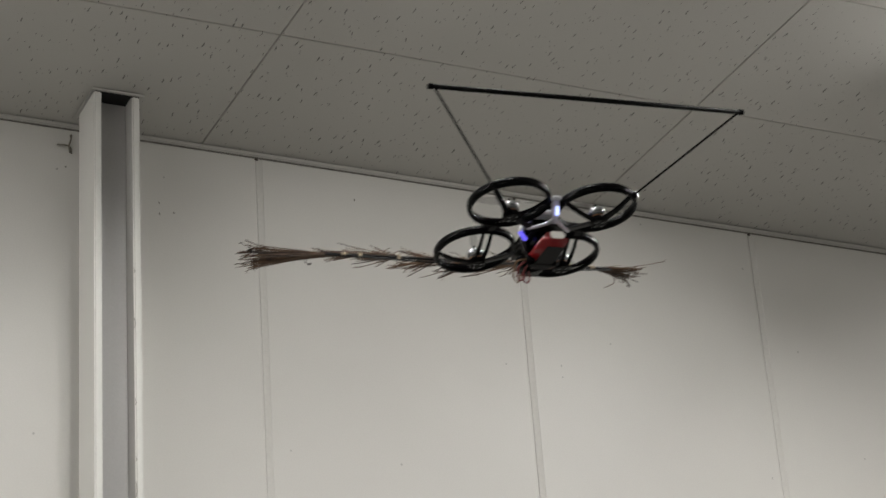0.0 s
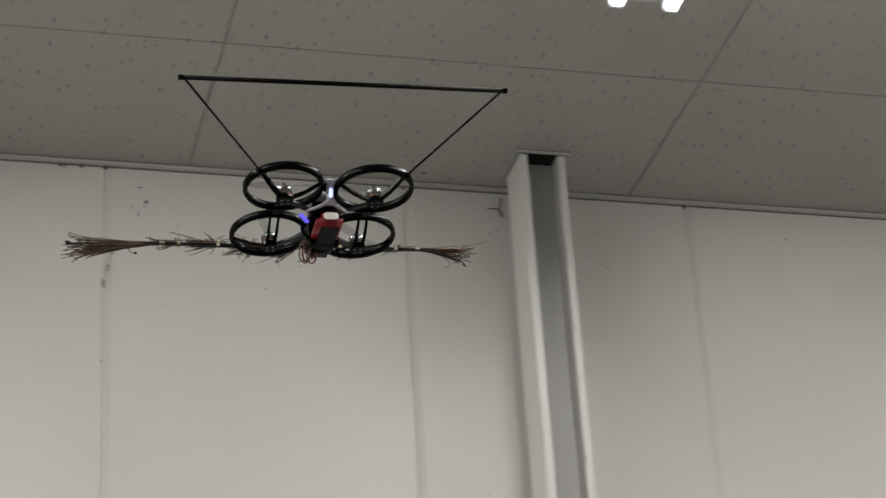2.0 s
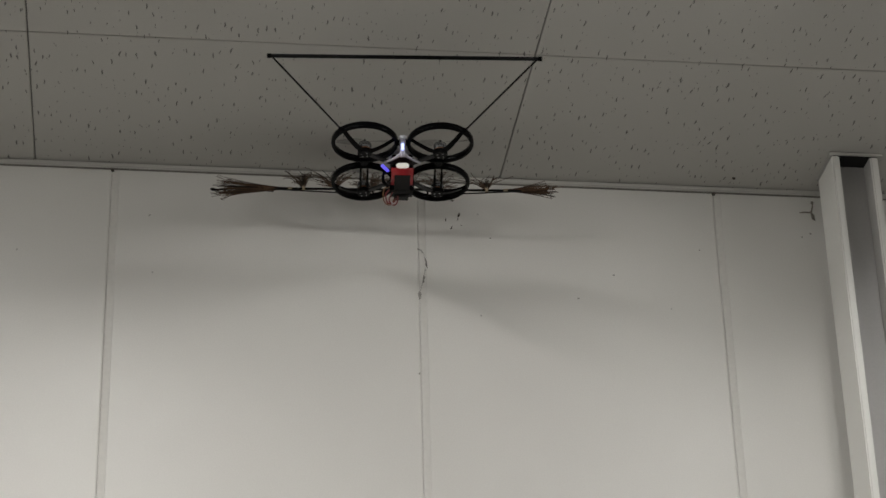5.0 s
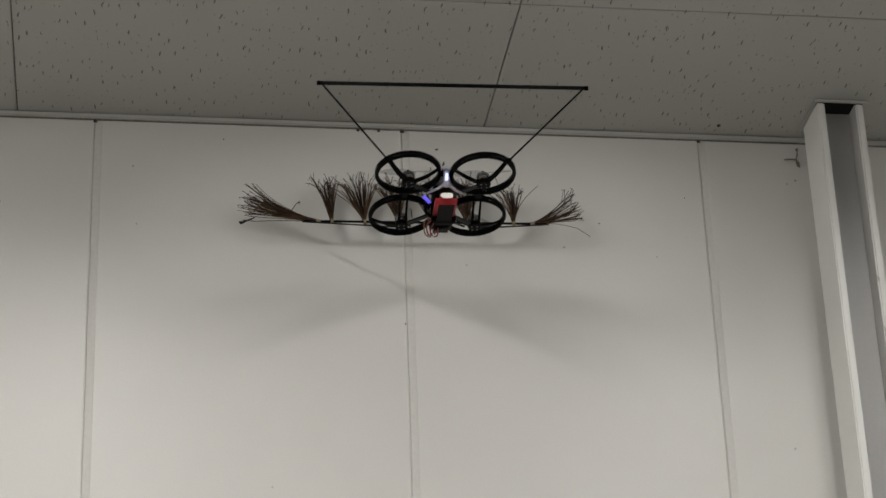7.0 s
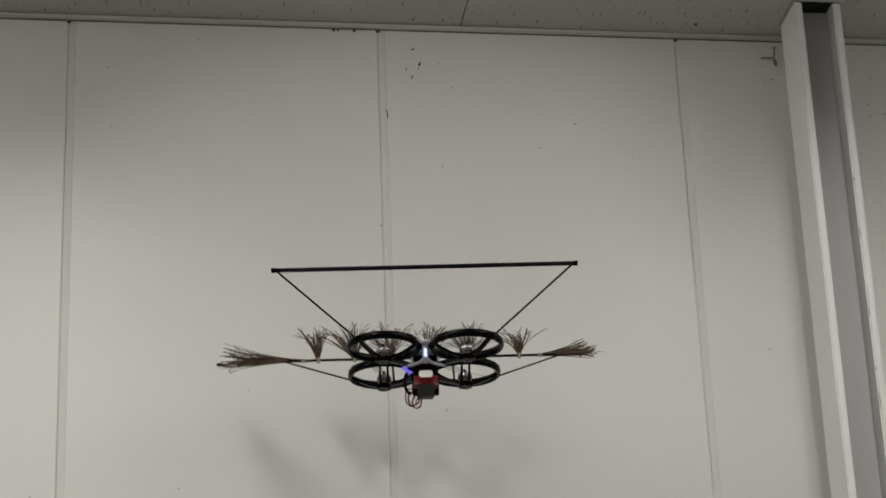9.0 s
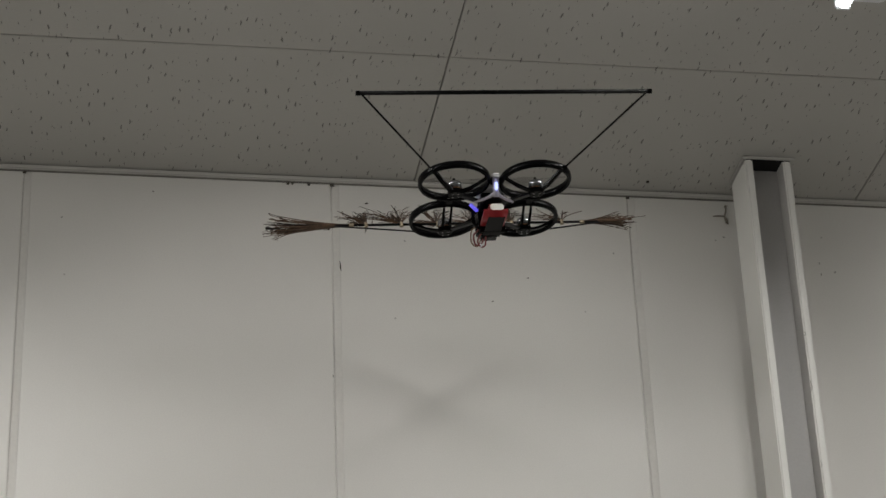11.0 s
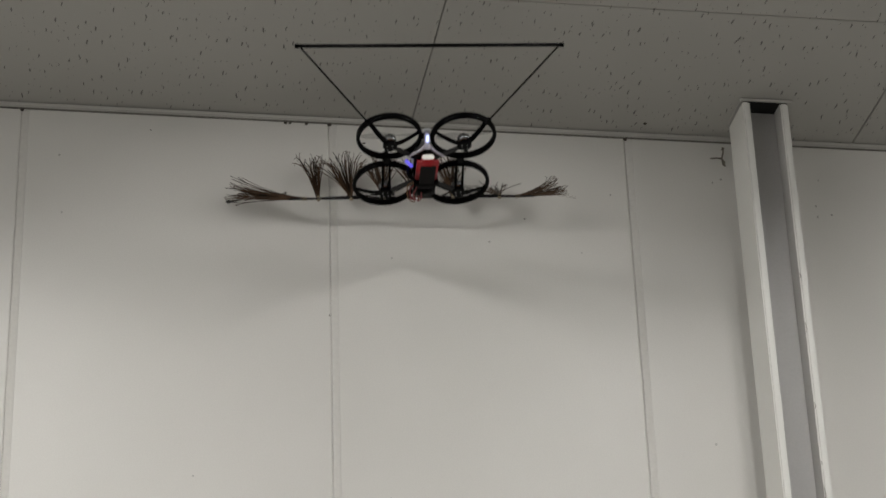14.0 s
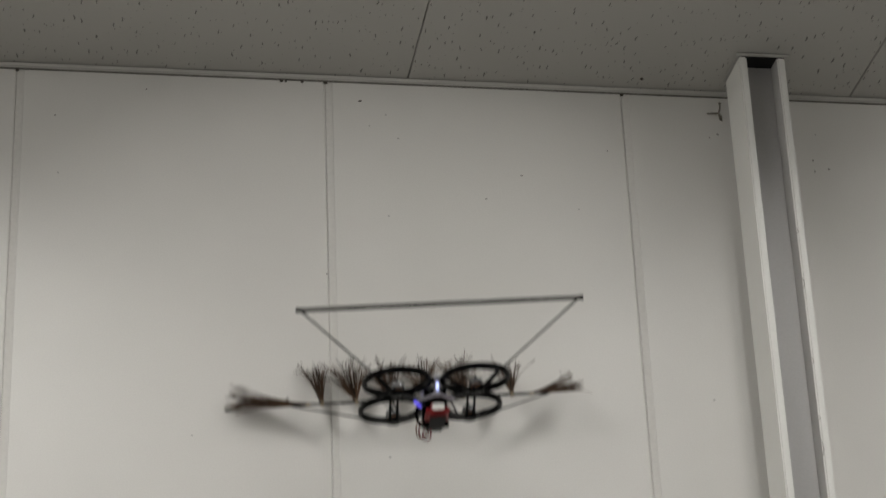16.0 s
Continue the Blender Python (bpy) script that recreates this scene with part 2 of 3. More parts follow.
def cylinder(a, b, r0, r1=None, sides=10, bm=None):
    a, b = Vector(a), Vector(b)
    piece = bmesh.new()
    bmesh.ops.create_cone(piece, cap_ends=True, segments=sides, radius1=r0, radius2=r0 if r1 is None else r1, depth=(b - a).length)
    piece.transform(Matrix.Translation((a + b) / 2) @ (b - a).to_track_quat("Z", "Y").to_matrix().to_4x4())
    return piece if bm is None else joined(bm, piece)


def swept(points, radii, sides=5, bm=None):
    """A tube through points with a radius at each."""
    bm = bm or bmesh.new()
    points = [Vector(p) for p in points]
    rings = []
    for i, p in enumerate(points):
        way = (points[min(i + 1, len(points) - 1)] - points[max(i - 1, 0)]).normalized()
        side = way.cross(Vector((0.31, 0.89, 0.33))).normalized()
        up = way.cross(side)
        rings.append([bm.verts.new(p + radii[i] * (side * math.cos(a) + up * math.sin(a))) for a in [k * math.tau / sides for k in range(sides)]])
    for q, r in zip(rings, rings[1:]):
        for k in range(sides):
            bm.faces.new((q[k], q[(k + 1) % sides], r[(k + 1) % sides], r[k]))
    bm.faces.new(rings[0])
    bm.faces.new(rings[-1])
    return bm


def lathe(profile, sides=40, bm=None):
    """A closed profile of (radius, z) turned about z."""
    bm = bm or bmesh.new()
    rings = [[bm.verts.new((r * math.cos(a), r * math.sin(a), z)) for r, z in profile] for a in [k * math.tau / sides for k in range(sides)]]
    n = len(profile)
    for k in range(sides):
        q, r = rings[k], rings[(k + 1) % sides]
        for i in range(n):
            bm.faces.new((q[i], r[i], r[(i + 1) % n], q[(i + 1) % n]))
    bmesh.ops.recalc_face_normals(bm, faces=bm.faces[:])
    return bm


# ---- room ----
# floor and the three other walls: unseen, added to enclose and bounce light
floor = part("floor", box(WEST, EAST, SOUTH, 0.16, -0.1, 0), FLOOR)
tagged(floor, "unseen grey floor, added to close the room and bounce light", "floor", kind="structure")
wall_north = part("wall_north", box(WEST, EAST, 0.0066, 0.16, 0, TOP + 0.1), BACKING)
tagged(wall_north, "wall of tall white steel-faced panels with narrow joints", "wall", kind="structure")
wall_south = part("wall_south", box(WEST, EAST, SOUTH - 0.12, SOUTH, 0, TOP + 0.1), PLAIN)
wall_west = part("wall_west", box(WEST - 0.12, WEST, SOUTH - 0.12, 0.16, 0, TOP + 0.1), PLAIN)
wall_east = part("wall_east", box(EAST, EAST + 0.12, SOUTH - 0.12, 0.16, 0, TOP + 0.1), PLAIN)
for wall in (wall_south, wall_west, wall_east):
    tagged(wall, "unseen plain white wall, added to close the room", "wall", kind="structure")


def ceiling_boards():
    """Square-edged boards with open joints under a dark void."""
    bm = bmesh.new()
    gap = 0.0011
    x = TILE_0 - 5 * TILE_X
    columns = []
    while x < EAST:
        a, b = max(x, WEST), min(x + TILE_X, EAST)
        if b - a > 0.02:
            columns.append((a, b))
        x += TILE_X
    y, rows = 0.0, []
    while y > SOUTH:
        rows.append((max(y - TILE_Y, SOUTH), y))
        y -= TILE_Y
    for a, b in columns:
        for c, d in rows:
            z = TOP + rng.uniform(0, 0.0009)
            q = [(a + gap, c + gap), (b - gap, c + gap), (b - gap, d - gap), (a + gap, d - gap)]
            low = [bm.verts.new((px + (0.0012 if px < (a + b) / 2 else -0.0012), py + (0.0012 if py < (c + d) / 2 else -0.0012), z)) for px, py in q]
            mid = [bm.verts.new((px, py, z + 0.0012)) for px, py in q]
            high = [bm.verts.new((px, py, TOP + 0.012)) for px, py in q]
            bm.faces.new(low[::-1])
            for lower, upper in ((low, mid), (mid, high)):
                for k in range(4):
                    bm.faces.new((lower[k], lower[(k + 1) % 4], upper[(k + 1) % 4], upper[k]))
    return bm


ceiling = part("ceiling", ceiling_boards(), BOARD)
tagged(ceiling, "suspended ceiling of pale fissured mineral boards", "ceiling", kind="structure")
ceiling_void = part("ceiling_backing", box(WEST, EAST, SOUTH, 0.16, TOP + 0.0125, TOP + 0.1), CEILING_CORE)
tagged(ceiling_void, "dark backing above the ceiling boards", "ceiling", kind="structure")


def wall_panel():
    """One steel-faced panel: flat face, rolled edges, a shallow recessed lap along its first edge."""
    bm = bmesh.new()
    w = PITCH - 0.0004
    profile = [(0.0, 0.006), (0.0, 0.0032), (0.0012, 0.0024), (0.0118, 0.0022), (0.0150, 0.0), (w - 0.0035, 0.0), (w - 0.001, 0.001), (w, 0.0028), (w, 0.006)]
    low = [bm.verts.new((x, y, 0.0)) for x, y in profile]
    high = [bm.verts.new((x, y, TOP - 0.001)) for x, y in profile]
    for i in range(len(profile) - 1):
        bm.faces.new((low[i], low[i + 1], high[i + 1], high[i]))
    bm.faces.new(low[::-1])
    bm.faces.new(high)
    return bm


def column():
    """Painted steel post of H section, web across, with a thin cap under the ceiling."""
    x0, x1, y0, y1 = 0.800, 0.893, -0.157, -0.056
    thing = new("steel_column")
    thing.location = (0, 0, 0)
    flange, web_y = 0.0155, -0.114
    for a, b in ((x0, x0 + flange), (x1 - flange, x1)):
        bm = box(a, b, y0, y1, 0.004, TOP - 0.0055, bevel=0.0026, round_steps=4)
        part("flange", bm, STEEL_PAINT, thing)
    # thin grey plates over the flange insides carry the channel's shade as colour
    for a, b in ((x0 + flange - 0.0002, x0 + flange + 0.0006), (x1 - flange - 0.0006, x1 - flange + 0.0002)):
        part("inner_face", box(a, b, y0 + 0.003, web_y + 0.001, 0.006, TOP - 0.006), SHADE_CAP_GREY, thing, "inner face of the flange, its shade put into the grey")
    part("web", box(x0 + flange - 0.001, x1 - flange + 0.001, web_y, web_y + 0.007, 0.004, TOP - 0.0055), WEB_SHADE, thing, "web, its recess shade put into the grey colour")
    part("cap_lip", box(x0 - 0.006, x1 + 0.009, y0 - 0.006, y0 + 0.001, TOP - 0.0055, TOP - 0.0012, bevel=0.0012), TRIM, thing)
    part("cap_edge", box(x0 - 0.004, x0 + 0.004, y0 + 0.002, y1 + 0.004, TOP - 0.0048, TOP - 0.0012, bevel=0.001), SHADE_CAP_GREY, thing, "grey strip along the cap edge")
    # near-black plate put in for the shade at the channel's head
    part("shade_plate", box(x0 + 0.005, x1 - 0.001, y0 + 0.0015, y1, TOP - 0.005, TOP - 0.0012), HEAD_SHADE, thing, "near-black plate standing in for shade at the channel head")
    part("base_plate", box(x0 - 0.04, x1 + 0.04, y0 - 0.03, y1 + 0.03, 0, 0.012, bevel=0.002), STEEL_PAINT, thing)
    for z, h in ((3.195, 0.022), (3.31, 0.01), (3.04, 0.014), (2.86, 0.03), (2.93, 0.008)):
        bm = swept([(x1 - flange - 0.0003, y0 - 0.0004, z), (x1 - flange + 0.0022, y0 - 0.0006, z + h * 0.4), (x1 - flange - 0.0002, y0 - 0.0004, z + h)], [0.0004, 0.0011, 0.0004], 5)
        part("chip", bm, SCUFF, thing, "dark paint chip")
    tagged(thing, "white painted steel column with an open channel face", "column")
    return thing


column()

trim = part("trim", box(WEST, EAST, -0.008, -0.0005, TOP - 0.0105, TOP - 0.0006, bevel=0.002), TRIM)
tagged(trim, "slim ivory edge trim along the ceiling", "trim", kind="structure")
# dark strip draws the trim's shadow line as colour
part("shadow_strip", box(WEST, EAST, -0.0035, -0.0004, TOP - 0.0128, TOP - 0.0103), SHADOW_LINE, trim, "dark strip standing in for the shadow line under the trim")


def half_tube(x, r, side):
    """Half of a tube along y: the lit lower shell or the unlit half added above it."""
    bm = bmesh.new()
    z = TUBE_Z - TOP
    a, b = [], []
    for k in range(13):
        q = math.pi * k / 12
        px, pz = x + r * math.cos(q), z + side * r * math.sin(q)
        a.append(bm.verts.new((px, -TUBE_LENGTH / 2, pz)))
        b.append(bm.verts.new((px, TUBE_LENGTH / 2, pz)))
    for k in range(12):
        bm.faces.new((a[k], a[k + 1], b[k + 1], b[k]))
    bm.faces.new((a[12], a[0], b[0], b[12]))
    bm.faces.new(a)
    bm.faces.new(b)
    bmesh.ops.recalc_face_normals(bm, faces=bm.faces[:])
    return bm


def ceiling_light(x, y):
    """Batten luminaire: folded steel trough, two lit tubes, end sockets. Built about its middle on the ceiling."""
    thing = new("ceiling_light")
    thing.location = (x, y - TUBE_LENGTH / 2, TOP)
    half = TUBE_LENGTH / 2 + 0.03
    bm = bmesh.new()
    profile = [(-0.056, -0.003), (-0.056, -0.008), (-0.026, -0.018), (0.026, -0.018), (0.056, -0.008), (0.056, -0.003)]
    near = [bm.verts.new((px, -half, pz)) for px, pz in profile]
    far = [bm.verts.new((px, half, pz)) for px, pz in profile]
    for i in range(len(profile)):
        k = (i + 1) % len(profile)
        bm.faces.new((near[i], near[k], far[k], far[i]))
    bm.faces.new(near[::-1])
    bm.faces.new(far)
    bmesh.ops.recalc_face_normals(bm, faces=bm.faces[:])
    bmesh.ops.bevel(bm, geom=bm.edges[:], offset=0.001, segments=2, affect="EDGES")
    part("housing", bm, ENAMEL, thing)
    for side in (-0.5, 0.5):
        sx = side * TUBE_GAP
        lower, upper = half_tube(sx, 0.0135, -1), half_tube(sx, 0.0132, 1)
        tube = part("tube", lower, TUBE, thing, "lit white tube", smooth=True)
        # unlit upper half added to keep light off the trough and ceiling
        part("tube_back", upper, TUBE_BACK, tube, "grey unlit upper half, added to hold light off the ceiling", smooth=True)
        for end in (-1, 1):
            e = end * (TUBE_LENGTH / 2 + 0.006)
            part("socket", box(sx - 0.014, sx + 0.014, e - 0.0055, e + 0.0055, TUBE_Z - TOP - 0.012, -0.015, bevel=0.003), ENAMEL, thing, "white tube socket")
    return tagged(thing, "twin-tube white ceiling light, switched on", "ceiling light", group="ceiling lights")


first_light = None
for row in LIGHT_ROWS:
    for x in LIGHT_X:
        if first_light is None:
            first_light = ceiling_light(x, row)
        else:
            copy_thing(first_light, pose(x, row - TUBE_LENGTH / 2, TOP))


# ---- the quadcopter: x across, y towards the wall, z up ----
RING_X, RING_Y, RING_R, HUB_Z = 0.067, 0.0664, 0.0592, -0.0235
BAR = Vector((0.235, -0.2276, 0.0716))
ROD = Vector((0.233, 0.2106, 0.0866))
quadcopter = new("quadcopter")
tagged(quadcopter, "black ducted quadcopter carrying a bristle brush and a boom", "quadcopter")


def duct_mesh():
    """Guard ring with a rounded, slightly flared section."""
    r = RING_R
    return lathe([(r - 0.0062, -0.0056), (r - 0.0015, -0.0068), (r + 0.0004, -0.003), (r, 0.0042), (r - 0.0018, 0.0066), (r - 0.0046, 0.0066), (r - 0.0062, 0.003)], 64)


def spoke_mesh(angle, wide):
    """Curved bar from the hub up to the ring."""
    bm = bmesh.new()
    steps, rows = 7, []
    for i in range(steps + 1):
        u = i / steps
        d = 0.006 + u * (RING_R - 0.010)
        z = HUB_Z + 0.003 + (abs(HUB_Z) - 0.002) * u ** 1.6
        w = wide * (1.15 - 0.35 * u)
        rows.append([bm.verts.new((d, s * w, z + h)) for s, h in ((-1, -0.0022), (1, -0.0022), (1, 0.0022), (-1, 0.0022))])
    for q, r in zip(rows, rows[1:]):
        for k in range(4):
            bm.faces.new((q[k], q[(k + 1) % 4], r[(k + 1) % 4], r[k]))
    bm.faces.new(rows[0][::-1])
    bm.faces.new(rows[-1])
    bmesh.ops.recalc_face_normals(bm, faces=bm.faces[:])
    bm.transform(Matrix.Rotation(angle, 4, "Z"))
    return bm


def propeller_mesh():
    """Two twisted blades on a hub."""
    bm = bmesh.new()
    for turn in (0, math.pi):
        rows = []
        for i in range(8):
            u = i / 7
            d, chord = 0.004 + u * 0.046, 0.0045 + 0.0085 * math.sin(math.pi * min(1, u * 0.8 + 0.15))
            tilt = radians(34 - 22 * u)
            rows.append([bm.verts.new((d * math.cos(turn) - s * chord * math.cos(tilt) * math.sin(turn), d * math.sin(turn) + s * chord * math.cos(tilt) * math.cos(turn), s * chord * math.sin(tilt) + h)) for s, h in ((-0.5, 0), (0.5, 0), (0.5, 0.0009), (-0.5, 0.0009))])
        for q, r in zip(rows, rows[1:]):
            for k in range(4):
                bm.faces.new((q[k], q[(k + 1) % 4], r[(k + 1) % 4], r[k]))
        bm.faces.new(rows[-1])
    bmesh.ops.recalc_face_normals(bm, faces=bm.faces[:])
    return bm


def rotor_unit(sx, sy):
    """A duct with its hub, spokes, motor and propeller."""
    duct = part("duct", duct_mesh(), PLASTIC, quadcopter, smooth=True, at=pose(sx * RING_X, sy * RING_Y, 0))
    outward = math.atan2(sy, sx)
    if sy < 0:
        for turn in (0.0, 2.15, -2.15):
            part("spoke", spoke_mesh(outward + turn, 0.0042 if turn == 0 else 0.0032), PLASTIC, duct)
    else:
        for shift in (-0.0062, 0.0062):
            part("spoke", spoke_mesh(-math.pi / 2, 0.002), PLASTIC, duct, at=pose(shift, 0, 0))
        for turn in (outward + 2.5 * sx, outward - 0.5 * sx):
            part("spoke", spoke_mesh(turn, 0.0032), PLASTIC, duct)
    hub = lathe([(0.0005, HUB_Z - 0.003), (0.0115, HUB_Z - 0.003), (0.013, HUB_Z), (0.0125, HUB_Z + 0.005), (0.0005, HUB_Z + 0.005)], 20)
    part("hub", hub, PLASTIC, duct)
    for k in range(4):
        a = k * math.pi / 2 + 0.6
        bm = cylinder((0.0065 * math.cos(a), 0.0065 * math.sin(a), HUB_Z - 0.0042), (0.0065 * math.cos(a), 0.0065 * math.sin(a), HUB_Z - 0.0028), 0.0014, sides=8)
        part("screw", bm, ALLOY, duct, "steel screw")
    z = HUB_Z + 0.005
    part("motor", lathe([(0.0005, z), (0.0100, z), (0.0100, z + 0.0032), (0.0116, z + 0.0038), (0.0120, z + 0.0120), (0.0104, z + 0.0152), (0.004, z + 0.0166), (0.0005, z + 0.0166)], 24), ALLOY, duct, "silver motor bell", smooth=True)
    part("winding", lathe([(0.0101, z + 0.0006), (0.0108, z + 0.0012), (0.0108, z + 0.0029), (0.0101, z + 0.0031)], 20), BRASS, duct, "copper winding")
    part("shaft", cylinder((0, 0, z + 0.0165), (0, 0, z + 0.023), 0.003, 0.0024, sides=12), PLASTIC, duct)
    part("propeller", propeller_mesh(), BLADE, duct, "propeller, made see-through to stand in for spin blur", at=pose(0, 0, z + 0.0195, 0, 0, rng.uniform(0, 180)))
    return duct


for sy in (-1, 1):
    for sx in (-1, 1):
        rotor_unit(sx, sy)


def frame_plate():
    """Flat carbon body plate with four arms out to the hubs."""
    bm = box(-0.021, 0.021, -0.05, 0.052, -0.024, -0.0205, bevel=0.001)
    for sx in (-1, 1):
        for sy in (-1, 1):
            a, b = Vector((sx * 0.014, sy * 0.03, -0.0222)), Vector((sx * RING_X, sy * RING_Y, HUB_Z + 0.001))
            d = (b - a)
            turn = Matrix.Translation((a + b) / 2) @ d.to_track_quat("X", "Z").to_matrix().to_4x4()
            box(-d.length / 2, d.length / 2, -0.0045, 0.0045, -0.002, 0.002, bevel=0.0008, bm=bm, turn=turn)
    return bm


body = part("body_plate", frame_plate(), CARBON_PLATE, quadcopter)
# where neighbouring ducts meet
for x, y, turn in ((0, -RING_Y, 90), (0, RING_Y, 90), (-RING_X, 0, 0), (RING_X, 0, 0)):
    part("bridge", box(-0.007, 0.007, -0.0085, 0.0085, -0.005, 0.004, bevel=0.002), PLASTIC, quadcopter, at=pose(x, y, 0, 0, 0, turn))


def canopy_mesh():
    bm = bmesh.new()
    bmesh.ops.create_uvsphere(bm, u_segments=24, v_segments=12, radius=1)
    for v in bm.verts:
        v.co = (v.co.x * 0.024, v.co.y * 0.040, max(v.co.z, -0.1) * 0.024)
    return bm


part("canopy", canopy_mesh(), WHITE_SHELL, quadcopter, "white plastic canopy", smooth=True, at=pose(0, -0.012, -0.002))
part("circuit_board", box(-0.017, 0.017, -0.018, 0.018, -0.0195, -0.0165, bevel=0.0005), GREEN_BOARD, quadcopter, "green circuit board")
part("circuit_tray", box(-0.019, 0.019, -0.035, 0.036, -0.0165, -0.004, bevel=0.002), PLASTIC, quadcopter)

# lit rear stay between the two near ducts
stay = swept([(0, -0.079, 0.0), (0, -0.075, -0.004), (0, -0.071, -0.011), (0, -0.067, -0.019), (0, -0.062, -0.028)], [0.0046, 0.0056, 0.0054, 0.005, 0.005], 8)
part("rear_stay", stay, TAPE, quadcopter, "silver-lilac taped stay", smooth=True)
for sx in (-1, 1):
    strut = swept([(sx * 0.002, -0.066, -0.022), (sx * 0.009, -0.060, -0.026), (sx * 0.019, -0.050, -0.026), (sx * 0.032, -0.038, -0.024)], [0.0030, 0.0028, 0.0025, 0.0022], 7)
    part("fork_strut", strut, TAPE, quadcopter, "silver-lilac taped strut", smooth=True)
part("stay_cap", box(-0.0075, 0.0075, -0.086, -0.077, -0.001, 0.0045, bevel=0.0025), WHITE_SHELL, quadcopter, "white end cap")
part("status_lamp", box(-0.0026, 0.0026, -0.0015, 0.0015, -0.0065, 0.0065, bevel=0.001), WHITE_GLOW, quadcopter, "lit cold white lamp", at=pose(0, -0.0768, -0.0155, 25))
part("signal_lamp", box(-0.009, 0.009, -0.003, 0.003, -0.002, 0.002, bevel=0.001), BLUE_GLOW, quadcopter, "lit blue lamp strip", at=pose(-0.030, -0.018, -0.024, 0, 24, 40))


def rounded_plate(w, h, r, thick):
    """Upright plate in x and z with round corners, thick towards y."""
    bm = bmesh.new()
    ring = []
    for cx, cz, a0 in ((w - r, h - r, 0), (r - w, h - r, 90), (r - w, r - h, 180), (w - r, r - h, 270)):
        ring += [(cx + r * math.cos(radians(a0 + 18 * k)), cz + r * math.sin(radians(a0 + 18 * k))) for k in range(6)]
    near, far = [bm.verts.new((x, 0, z)) for x, z in ring], [bm.verts.new((x, thick, z)) for x, z in ring]
    for k in range(len(ring)):
        bm.faces.new((near[k], near[k - 1], far[k - 1], far[k]))
    bm.faces.new(near)
    bm.faces.new(far[::-1])
    bmesh.ops.recalc_face_normals(bm, faces=bm.faces[:])
    return bm


def battery():
    """Wrapped pack hung under the plate, with a label on its end and a dark one below."""
    y0, y1, z0, z1 = -0.063, 0.012, -0.0605, -0.0375
    pack = part("battery", box(-0.0195, 0.0195, y0, y1, z0, z1, bevel=0.0085), RED_WRAP, quadcopter, "red shrink-wrapped battery pack", smooth=True)
    part("end_label", rounded_plate(0.0112, 0.0056, 0.0050, 0.001), WHITE_LABEL, pack, "white label on the battery end", at=pose(0, y0 - 0.0006, -0.0466))
    part("side_label", box(-0.0140, 0.0140, y0 + 0.009, y1 - 0.002, z0 - 0.0006, z0 + 0.0004, bevel=0.0003), GREY_LABEL, pack, "charcoal label")
    part("tray", box(-0.017, 0.017, y0 + 0.030, y1, z1 - 0.002, -0.0235, bevel=0.002), PLASTIC, pack, "black battery tray")
    part("strap", box(-0.0218, 0.0218, -0.006, 0.004, z0 - 0.0012, -0.0225, bevel=0.0015), PLASTIC, pack, "black strap")
    return pack


battery()
# dark bay beyond the battery, open strap loop beside it
bay = box(-0.020, 0.020, 0.013, 0.052, -0.053, -0.0245, bevel=0.007)
part("equipment_bay", bay, PLASTIC, quadcopter, smooth=True)
loop = swept([(-0.024 - 0.010 * math.sin(a), -0.018 + 0.03 * math.cos(a) * 0.3, -0.045 + 0.022 * math.cos(a)) for a in [k * math.pi / 10 for k in range(11)]], [0.0028] * 11, 6)
part("strap_loop", loop, PLASTIC, quadcopter, smooth=True)


def wire(points, radius, mat, name="wire"):
    """A rounded lead through a few points."""
    fine = []
    for i in range(len(points) - 1):
        p = [Vector(points[max(0, min(len(points) - 1, i + k))]) for k in (-1, 0, 1, 2)]
        for s in range(6):
            u = s / 6
            fine.append(0.5 * ((2 * p[1]) + (p[2] - p[0]) * u + (2 * p[0] - 5 * p[1] + 4 * p[2] - p[3]) * u * u + (3 * p[1] - p[0] - 3 * p[2] + p[3]) * u ** 3))
    fine.append(Vector(points[-1]))
    return part(name, swept(fine, [radius] * len(fine), 6), mat, quadcopter, smooth=True)


wire([(-0.018, 0.012, -0.048), (-0.028, 0.018, -0.056), (-0.024, 0.03, -0.068), (-0.012, 0.034, -0.062), (-0.010, 0.04, -0.050)], 0.0014, RED_WIRE)
wire([(-0.018, 0.010, -0.046), (-0.031, 0.014, -0.048), (-0.031, 0.03, -0.063), (-0.02, 0.04, -0.066), (-0.012, 0.044, -0.050)], 0.0011, YELLOW_WIRE)
wire([(-0.014, 0.014, -0.051), (-0.022, 0.02, -0.066), (-0.016, 0.026, -0.074), (-0.008, 0.03, -0.068), (-0.006, 0.03, -0.050)], 0.0013, RED_WIRE)
part("connector", box(-0.0185, -0.0150, 0.0235, 0.0285, -0.075, -0.0685, bevel=0.001), WHITE_SHELL, quadcopter, "small white connector")

# boom towards the near side: two stays and a cross bar
bar = part("boom_bar", cylinder((-BAR.x, BAR.y, BAR.z), (BAR.x, BAR.y, BAR.z), 0.0034, sides=12), CARBON, quadcopter, smooth=True)
